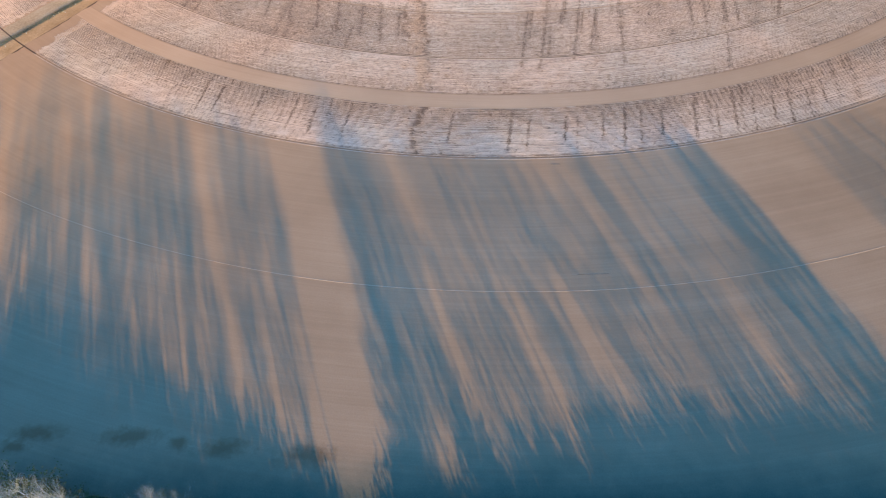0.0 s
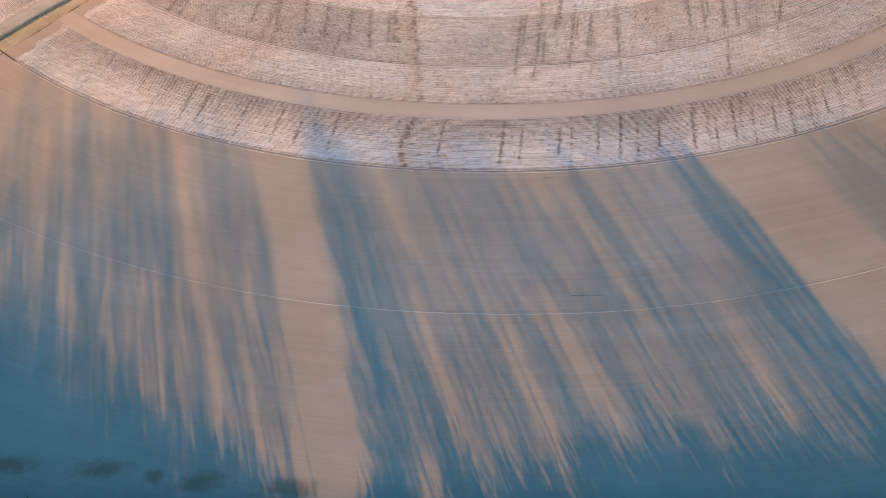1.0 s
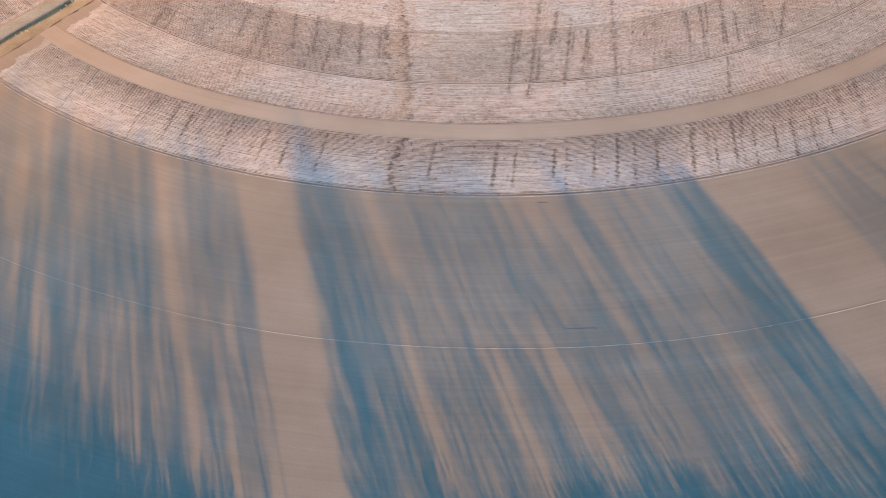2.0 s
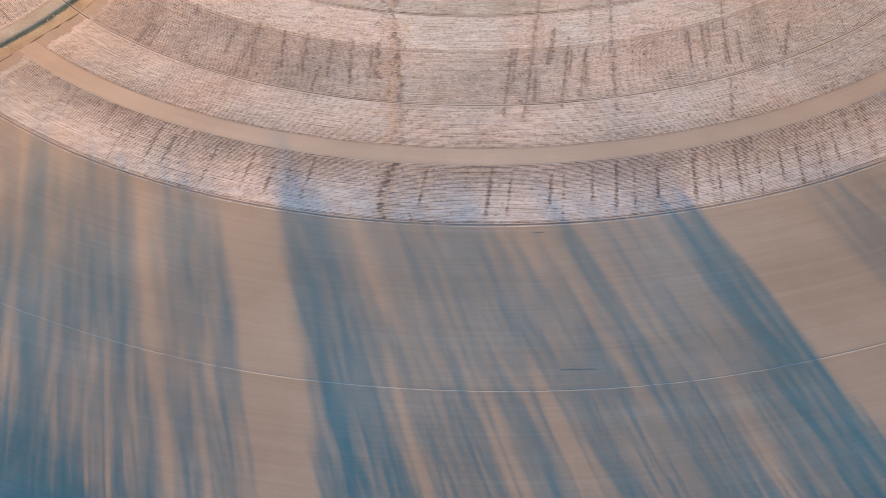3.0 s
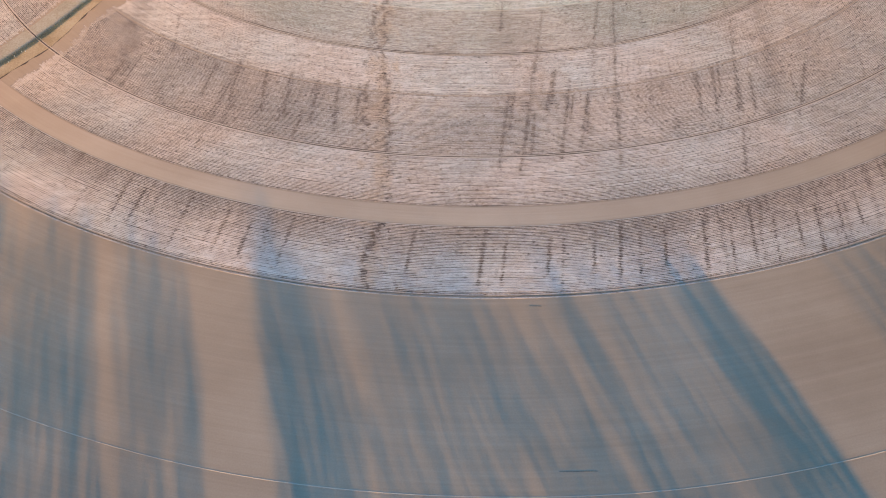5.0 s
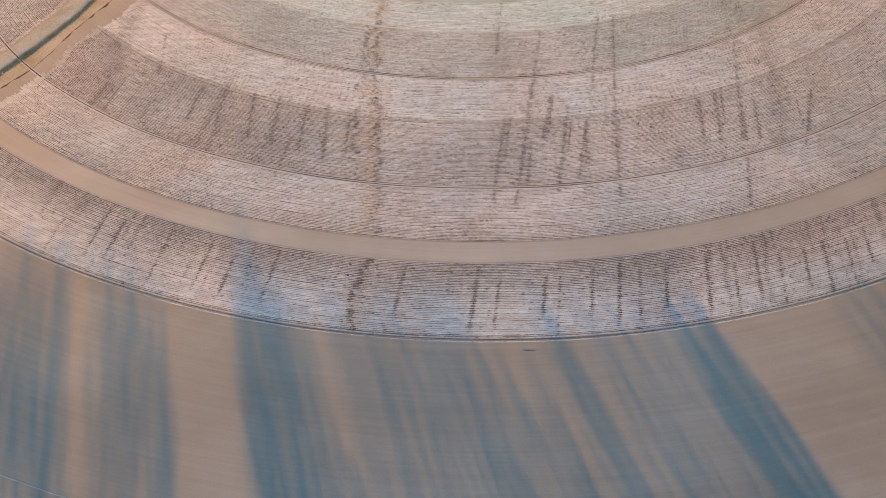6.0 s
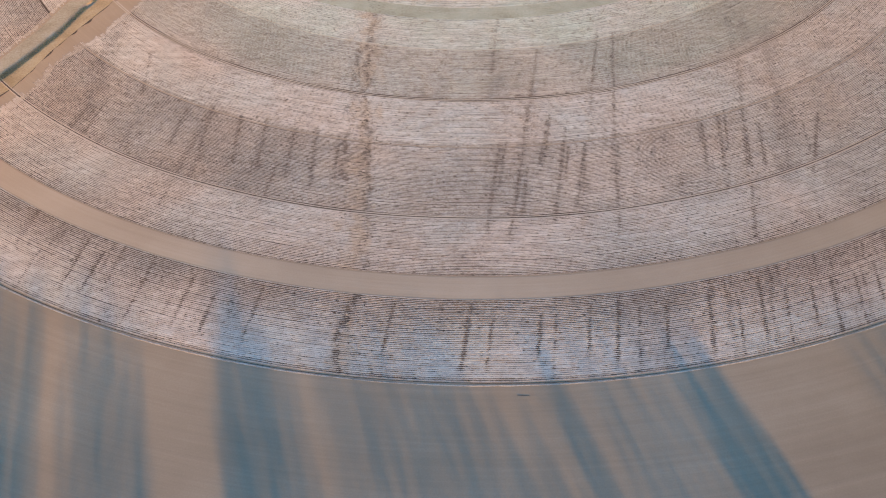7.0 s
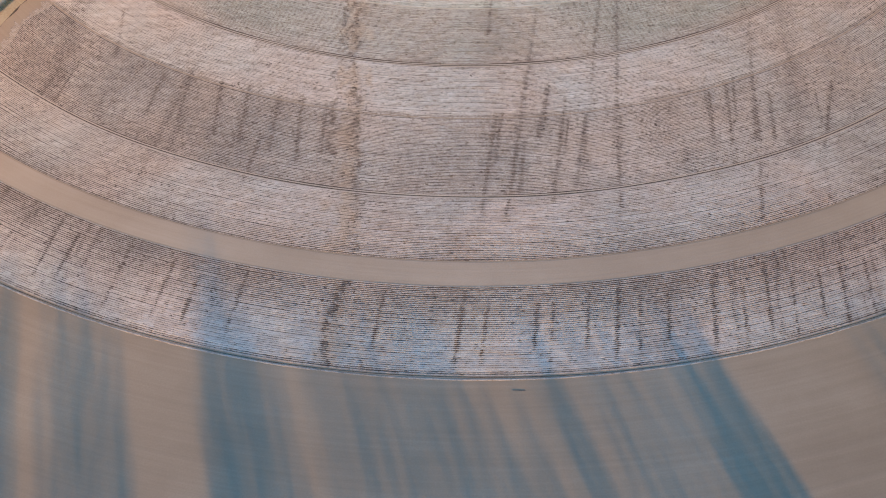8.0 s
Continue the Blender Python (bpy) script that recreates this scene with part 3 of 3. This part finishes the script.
def build_crown_tree(radius, low, twigs, thick, label):
    """A bare tree 20 m high whose limbs and twigs fill a rounded crown above the height low."""
    base = new("tree")
    wood, fine = tube_lists(), tube_lists()
    p, d, r = Vector((0, 0, -0.3)), Vector((0, 0, 1)), 0.13
    stem = []
    for i in range(8):
        q = p + d * 2.2
        tube(wood, p, q, r, r * 0.86, 6)
        stem.append((p, q, r))
        p, d, r = q, sway(Vector((0, 0, 1)), 0.07), r * 0.86
    limbs = []
    for i in range(44):
        s = (i + random.random()) / 44
        z = low + (19.6 - low) * s
        wide = radius * math.sin(math.pi * (0.18 + 0.70 * s)) ** 0.6
        a, b, r = stem[min(7, int(max(0.0, z * 0.84 - 1.2) / 2.2))]
        foot = a.lerp(b, random.random())
        c = i * 2.4 + random.uniform(-0.5, 0.5)
        tip = Vector((math.cos(c) * wide * random.uniform(0.75, 1.1), math.sin(c) * wide * random.uniform(0.75, 1.1), z + random.uniform(-0.4, 0.9)))
        if tip.z < foot.z + 0.4:
            foot = Vector((foot.x, foot.y, tip.z - 0.4))
        mid = foot.lerp(tip, 0.5) + Vector((random.gauss(0, 0.2), random.gauss(0, 0.2), 0.25))
        tube(wood, foot, mid, r * 0.26, r * 0.18, 4)
        tube(wood, mid, tip, r * 0.18, 0.012, 4)
        limbs.append((foot, mid, tip, wide))
    for k in range(twigs):
        foot, mid, tip, wide = limbs[k % 44]
        f = random.random() ** 0.36 * 2
        on = foot.lerp(mid, f) if f < 1 else mid.lerp(tip, f - 1)
        out = sway((tip - foot).normalized(), 1.0, 0.25)
        first = on + out * random.uniform(0.4, 1.5)
        spike(fine, on, first, thick * 1.2)
        spike(fine, first, first + sway(out, 0.7, 0.3) * random.uniform(0.8, 1.7), thick)
    mesh_object("trunk", *wood, BARK, base)
    mesh_object("crown", *fine, TWIG, base, "leafless crown of fine grey twigs")
    return tagged(base, label, "tree", "trees of the belt")


# trees of the belt: where the sun's ray over each crosses the line y = -464, height, crown width, closeness
TALL = [(-232, 25.8, 12.6, 1), (-222, 24.8, 12.6, 1), (-212, 25.8, 12.6, 1), (-202, 23.8, 12.6, 1), (-193, 25.8, 11.2, 1), (-184, 24.8, 11.2, 1), (-174, 23.8, 12.6, 1),
        (-165, 26.3, 11.2, 1), (-150, 26.3, 13.4, 3), (-141.5, 29, 9.4, 1), (-133, 28, 10.1, 0), (-126.5, 24.8, 10.1, 3), (-119, 26.3, 8.4, 1),
        (-122.5, 27.5, 7.5, 1), (-113, 24.5, 8.4, 3), (-107, 26.8, 10.1, 3), (-101, 25.8, 10.1, 3), (-95.5, 24.8, 8.4, 3), (-92, 25.5, 7, 1), (-64.5, 23.8, 7, 3), (-80, 26.3, 10.1, 0), (-74.5, 25.3, 10.1, 3), (-69, 24.8, 11.8, 0),
        (-36, 28, 11.2, 1), (-41, 20.5, 9.8, 1), (-39.5, 24.5, 8, 1), (-32, 25, 9, 1), (-28.5, 24.3, 9.8, 0), (-25, 24.3, 10.1, 3), (-14, 25.3, 8.4, 0), (-8, 23.8, 9.8, 0), (-1, 24.8, 13.4, 3), (6, 23.3, 9.8, 0), (13, 24.3, 11.8, 3),
        (19, 23.8, 11.8, 3), (26, 20.8, 11.8, 0), (33.5, 20.3, 13.4, 3), (45.5, 23.6, 9, 1), (48, 23.8, 7, 1), (56, 23.8, 10.1, 0), (62.5, 23.3, 10.1, 3), (69, 23.8, 10.1, 0),
        (75.5, 24.3, 10.1, 0), (82, 24, 8.4, 2), (85.5, 23.3, 8.4, 1), (90, 24, 7.7, 2), (133, 23.8, 11.2, 0), (140, 24.8, 11.2, 0), (147, 25.3, 11.2, 0), (157, 24.8, 12.6, 1),
        (168, 23.8, 12.6, 1), (178, 25.8, 12.6, 1), (189, 24.8, 12.6, 1), (200, 23.8, 12.6, 1), (211, 25.8, 12.6, 1), (222, 24.8, 12.6, 1)]
YOUNG = [(-164, 17, 8.4, 1), (-153, 15.5, 7, 2), (-146, 14.5, 5.6, 1), (-142, 14, 4.2, 2), (-137, 13.5, 5.6, 2), (-131.5, 14, 5.6, 2), (-120.5, 16.5, 5.6, 2), (-117.5, 13, 4.2, 1),
         (-111, 15, 5.6, 2), (-103, 13, 4.2, 1), (-98, 18.5, 3.0, 2), (-90.5, 14.5, 4.2, 1), (-88, 13, 3.4, 2), (-82, 14.5, 4.2, 1), (-78.5, 13, 3.6, 2),
         (-73, 12.5, 4.2, 1), (-70, 13, 3.4, 1), (-43, 14, 9.8, 2), (-46.5, 11, 7, 2), (-40, 12, 4.2, 1), (-29, 15.5, 5.6, 1), (-28, 11, 4.2, 2), (-19, 16.5, 5.6, 2), (-16, 13, 5.6, 1),
         (-9.5, 14.5, 4.2, 1), (-5, 14, 4.9, 2), (5, 15.5, 5.6, 1), (8, 13, 4.9, 2), (11.5, 12, 4.2, 1), (22, 15.5, 5.6, 1), (26, 14, 5.6, 2), (36, 16.5, 6.3, 2), (40.5, 14, 4.9, 1),
         (51, 15.5, 5.6, 1), (55, 14.5, 4.9, 2), (59.5, 14, 3.4, 2), (70, 14.5, 5.6, 1), (74, 15.5, 4.2, 2), (79, 13.5, 5.6, 2), (83.5, 14, 4.2, 1), (92, 17, 6.3, 2), (95.5, 12, 5.6, 1),
         (106, 11.5, 5.6, 1), (113, 12, 5.6, 1), (120, 13, 7, 1), (128, 14, 7, 1), (136, 15, 7, 1), (150, 15, 7, 1), (163, 14, 8.4, 1), (177, 15, 8.4, 1), (195, 14, 8.4, 1)]
# the top of the close scrub below them, by the same crossing
LOWS = [(-240, 11), (-150, 11), (-137, 10.5), (-127, 10), (-108, 9.2), (-95, 8.8), (-84, 6.7), (-72, 5.6), (-68, 5.2), (-65.5, 3), (-57, 2.6), (-52, 5.6), (-47, 6.6), (-38, 4.0),
        (-34, 5), (-28, 7), (-22, 5.2), (-14, 7.2), (-7, 6.6), (1, 5.8), (9, 8), (18, 7.2), (28, 8), (37, 6.6), (50, 8.2), (62, 7.6), (70, 8.4), (78, 7), (90, 9), (98, 7.5), (140, 8), (240, 8)]
BACK_X = math.tan(radians(SUN_AZ))


def profile(table, x, y):
    u = x + (y + 464) * BACK_X
    return float(np.interp(u, [k for k, _ in table], [h for _, h in table]))


def belt_front(x):
    return float(np.interp(x, [-240, -150, -130, -120, -60, 200], [-453, -454, -455, -461, -470, -482]))


def belt_place(u, back):
    """The place in the belt, back metres behind its front, over which the ray of crossing u passes."""
    x = u
    for _ in range(6):
        x = u - (belt_front(x) - back + 464) * BACK_X
    return x, belt_front(x) - back


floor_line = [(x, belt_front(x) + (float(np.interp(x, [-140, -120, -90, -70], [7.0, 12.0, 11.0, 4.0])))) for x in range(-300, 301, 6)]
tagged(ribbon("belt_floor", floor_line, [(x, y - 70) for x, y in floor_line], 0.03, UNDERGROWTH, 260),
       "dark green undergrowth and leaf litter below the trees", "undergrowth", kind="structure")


def planted(kind, m, used=set()):
    """The first of a kind is moved to its place, the next ones are copies of it."""
    if kind not in used:
        used.add(kind)
        kind.matrix_basis = m
        return kind
    q = kind.scale
    return copy_thing(kind, m @ Matrix.Diagonal((1 / q[0], 1 / q[1], 1 / q[2], 1)))


random.seed(7)
open_kinds = [build_crown_tree(3.6, 6.5, 640, 0.020, "tall bare grey tree with an open crown") for _ in range(3)]
full_kinds = [build_crown_tree(3.6, 5.0, 1000, 0.022, "tall bare grey tree with a full crown") for _ in range(3)]
close_kinds = [build_crown_tree(3.6, 4.0, 1700, 0.038, "tall bare tree with a close dark crown") for _ in range(2)]
high_kinds = [build_crown_tree(3.6, 12.0, 480, 0.021, "tall bare grey tree with a high open crown") for _ in range(2)]
KINDS = (open_kinds, full_kinds, close_kinds, high_kinds)
for k, (u, h, wide, close) in enumerate(TALL):
    px, py = belt_place(u, 3 + 5 * random.random())
    m = pose(px, py, 0, 0, 0, random.uniform(0, 360)) @ Matrix.Diagonal((wide / 7.2, wide / 7.2, h / 20, 1))
    planted(KINDS[close][k % len(KINDS[close])], m)
slim_kinds = [build_crown_tree(3.6, 2.5, 500, 0.030, "slender young tree with a bare crown") for _ in range(2)]
thick_kinds = [build_crown_tree(3.6, 1.5, 780, 0.042, "slender young tree with a close crown") for _ in range(2)]
for k, (u, h, wide, close) in enumerate(YOUNG):
    px, py = belt_place(u, 1 + 8 * random.random())
    m = pose(px, py, 0, 0, 0, random.uniform(0, 360)) @ Matrix.Diagonal((wide / 7.2, wide / 7.2, h / 20, 1))
    planted((slim_kinds, thick_kinds)[close - 1][k % 2], m)
# close scrub below them
random.seed(9)
u = -235.0
while u < 230:
    u += random.uniform(1.3, 2.4) if -140 < u < -80 else random.uniform(2.2, 4.2)
    if -68 < u < -50:
        continue
    px, py = belt_place(u, 1 + 8 * random.random())
    h = profile(LOWS, px, py) * random.uniform(0.85, 1.2)
    m = pose(px, py, 0, 0, 0, random.uniform(0, 360)) @ Matrix.Diagonal((0.6, 0.6, h / 20, 1))
    tagged(planted(thick_kinds[int(px) % 2], m), "low bare tree with a close crown")
# whitish trees at the belt's edge
random.seed(22)
edge_kinds = [build_tree(20, 5.0, 2, 0.010, 0.8, 0.010, 3, PALE_TWIG) for _ in range(2)]
for k, (px, py, h) in enumerate(((-150, -450, 17), (-143, -450, 18), (-134, -451, 18), (-119, -457, 16.5), (-111, -456, 17.5), (-104, -456, 17),
                                 (-154, -452, 19), (-147, -453, 19), (-139, -452.5, 17), (-125, -460, 17), (-114, -457, 17.5), (-107, -459, 18), (-99, -458, 16.5))):
    h *= 1.12
    py += 1.5
    planted(edge_kinds[k % 2], pose(px, py, 0, 0, 0, random.uniform(0, 360)) @ Matrix.Diagonal((h / 20 * random.uniform(0.85, 1.1), h / 20, h / 20, 1)))

random.seed(5)
shrub_kinds = [build_shrub(5, 4.2) for _ in range(3)]
placed = []
for row_back in (-2, 3, 9):
    x = -238.0
    while x < 240:
        x += random.uniform(4.4, 6.0)
        py = belt_front(x) - row_back + random.uniform(-1.0, 1.0)
        h = profile(LOWS, x, py) * random.uniform(0.85, 1.12)
        if h > 1.2 and not (x < -95 and row_back < 4):
            placed.append((x, py, h))
for k, (px, py, h) in enumerate(placed):
    m = pose(px, py, 0, 0, 0, random.uniform(0, 360)) @ Matrix.Diagonal((max(1.1, h / 5.0), max(1.1, h / 5.0), h / 5, 1))
    planted(shrub_kinds[k % 3], m)
# tall thin shrubs at the belt's edge
tall_kinds = [build_shrub(11, 6.0, 0.22, 30, 20) for _ in range(2)]
for k, (px, py, h) in enumerate(((-160, -449, 11), (-155, -447.5, 12), (-150.5, -449, 13), (-146, -448, 11.5), (-141, -449, 12), (-136, -450, 9), (-131, -450, 7.5),
                                 (-125, -451, 6.5), (-119, -452, 7), (-113, -452, 7.5), (-107, -453, 7))):
    m = pose(px, py, 0, 0, 0, random.uniform(0, 360)) @ Matrix.Diagonal((h / 11, h / 11, h / 11, 1))
    tagged(planted(tall_kinds[k % 2], m), "tall thin shrub with small yellow-green leaves")


# ---------------------------------------------------------------- small things
def build_pipe(length, radius):
    base = new("irrigation_pipe")
    lists = tube_lists()
    n = 10
    tube(lists, Vector((-length / 2, 0, radius)), Vector((length / 2, 0, radius)), radius, radius, n)
    lists[1].append(tuple(range(n))[::-1])
    lists[1].append(tuple(range(n, 2 * n)))
    mesh_object("barrel", *lists, IRON, base)
    for s in (-1, 1):
        lists = tube_lists()
        tube(lists, Vector((s * (length / 2 - 0.15), 0, radius)), Vector((s * (length / 2 + 0.02), 0, radius)), radius * 1.5, radius * 1.5, n)
        lists[1].append(tuple(range(n))[::-1])
        lists[1].append(tuple(range(n, 2 * n)))
        mesh_object("flange", *lists, IRON, base)
    return tagged(base, "thin dark rusty pipe lying on the bare soil", "pipe", "loose pipes")


long_pipe = build_pipe(9.4, 0.022)
long_pipe.matrix_basis = pose(4.1, -383.2, 0, 0, 0, -1)
short_pipe = build_pipe(3.2, 0.025)
short_pipe.matrix_basis = pose(-0.9, -334.1, 0, 0, 0, -3)


def build_post():
    bm = bmesh.new()
    bmesh.ops.create_cone(bm, cap_ends=True, segments=8, radius1=0.15, radius2=0.13, depth=0.8, matrix=Matrix.Translation((0, 0, 0.4)))
    bmesh.ops.bevel(bm, geom=[e for e in bm.edges if e.verts[0].co.z > 0.7 and e.verts[1].co.z > 0.7], offset=0.04, segments=1, affect="EDGES")
    me = bpy.data.meshes.new("concrete_post")
    bm.to_mesh(me)
    bm.free()
    me.materials.append(CONCRETE)
    return tagged(new("concrete_post", me), "whitish weathered concrete post standing in the ditch", "post", "posts along the ditch")


post = build_post()
POSTS = [(-226.9, -247.6), (-221.2, -238.1), (-213.2, -225), (-211.8, -222.7), (-210, -222), (-209, -222.3), (-206.2, -216), (-199.6, -206.9), (-198.5, -203), (-196.7, -200), (-195.3, -199.8)]
for k, (x, y) in enumerate(POSTS):
    m = pose(x, y, -0.25, random.uniform(-4, 4), random.uniform(-4, 4), random.uniform(0, 90))
    if k == 0:
        post.matrix_basis = m
    else:
        copy_thing(post, m)


def build_tufts(name, spots, material, label, seed, foot=-0.01, broad=1.0):
    """Loose grass and weed blades round the given spots, as one mesh."""
    rng = random.Random(seed)
    verts, faces = [], []
    for x, y, rx, ry, count, tall in spots:
        for _ in range(count):
            px, py = rng.gauss(x, rx), rng.gauss(y, ry)
            c = rng.uniform(0, math.pi)
            h, w = tall * rng.uniform(0.5, 1.2), rng.uniform(0.04, 0.10) * broad
            dx, dy = math.cos(c) * w, math.sin(c) * w
            lx, ly = rng.gauss(0, 0.25) * h, rng.gauss(0, 0.25) * h
            if broad > 1:
                h, lx, ly = 0.03 + 0.02 * rng.random(), -dy * 2.5, dx * 2.5
            k = len(verts)
            verts += [(px - dx, py - dy, foot), (px + dx, py + dy, foot), (px + lx, py + ly, foot + h)]
            faces.append((k, k + 1, k + 2))
    ob = mesh_object(name, verts, faces, material)
    return tagged(ob, label, "weeds", kind="stuff")


build_tufts("weeds", [(-152, -428.5, 3.2, 1.0, 900, 0.05), (-156, -432, 1.8, 0.9, 300, 0.05), (-127, -430.5, 4.4, 1.3, 900, 0.05), (-114, -433, 1.5, 0.9, 200, 0.05),
                      (-101, -435, 3.4, 1.2, 800, 0.05), (-79, -437, 4.4, 1.4, 900, 0.05)], WEEDS, "dark brown weeds on damp bare soil", 3, 0.0)
build_tufts("margin_grass", [(x, np.interp(x, [-240, -150, -100, 0, 200], [-440, -443, -450, -455, -462]), 5, 3.0, 1000, 0.06) for x in range(-200, 180, 8)], MARGIN,
            "low dark green grass along the foot of trees", 4, 0.0)
build_tufts("verge_grass", [((1 - s) * ax + s * bx + 3.5 * q, (1 - s) * ay + s * by - 1.7 * q, 2.0, 2.0, 40, 0.08)
                            for (ax, ay), (bx, by) in zip(DITCH[1:-1], DITCH[2:]) for s in (0, 0.15, 0.3, 0.45, 0.6, 0.75, 0.9) for q in (0.8, 1.6)], STRAW,
            "tufted straw-yellow grass on the ditch verge", 5)
build_tufts("ditch_reeds", [((1 - s) * ax + s * bx, (1 - s) * ay + s * by, 0.9, 1.0, 200, 0.55)
                            for (ax, ay), (bx, by) in zip(DITCH[1:-1], DITCH[2:]) for s in (0, 0.1, 0.2, 0.3, 0.4, 0.5, 0.6, 0.7, 0.8, 0.9)], REEDS,
            "dark grey-green reeds filling the ditch", 6, -0.2)


def build_clods(seed):
    """Dark clods and stalk heaps lying loose among the rows."""
    rng = np.random.default_rng(seed)
    verts, faces = [], []

    def clod(x, y, size):
        k = len(verts)
        c = rng.uniform(0, 6.3)
        for i in range(4):
            a = c + i * math.pi / 2 + rng.uniform(-0.4, 0.4)
            q = size * rng.uniform(0.5, 1.0)
            verts.append((x + math.cos(a) * q * 1.3, y + math.sin(a) * q * 0.8, 0.02))
        verts.append((x, y, 0.035 + size * 0.06))
        faces.extend([(k, k + 1, k + 4), (k + 1, k + 2, k + 4), (k + 2, k + 3, k + 4), (k + 3, k, k + 4)])

    for _ in range(1500):
        y = rng.uniform(-328, -140)
        x = float(groove_x(y)) + rng.normal(0, 2.6)
        if not R_STRIP - 0.5 < math.hypot(x, y) < R_INNER_EDGE + 0.5 and math.hypot(x, y) < 329.5:
            clod(x, y, abs(rng.normal(0, 0.16)) + 0.06)
    # tight groups of larger ones
    for _ in range(46):
        r = rng.uniform(184, 268) if rng.random() < 0.6 else rng.uniform(213, 239)
        a = rng.uniform(-0.62, 0.62)
        if rng.random() < 0.3:
            a = -49.0 / r + rng.normal(0, 3.5) / r
        if a > angle_at(WEST_END, r) + 0.02:
            for _ in range(rng.integers(5, 20)):
                clod(math.sin(a) * r + rng.normal(0, 1.1), -math.cos(a) * r + rng.normal(0, 1.3), abs(rng.normal(0, 0.20)) + 0.12)
    for _ in range(3400):
        band = rng.choice(5, p=(0.22, 0.18, 0.32, 0.10, 0.18))
        r = (rng.uniform(303, 329), rng.uniform(272, 293), rng.uniform(212.6, 238), rng.normal(271, 2.5), rng.uniform(239, 271))[band]
        a = rng.uniform(-0.62, 0.62)
        if a > angle_at(WEST_END, r) + 0.01 and field_noise(np.array(a * 60), np.array(r * 0.12), 31) > 0.42:
            clod(math.sin(a) * r, -math.cos(a) * r, abs(rng.normal(0, 0.11)) + 0.05)
    return tagged(mesh_object("stalk_debris", verts, faces, FURROW), "small dark clods and stalk heaps among the rows", "debris", kind="stuff")


build_clods(12)
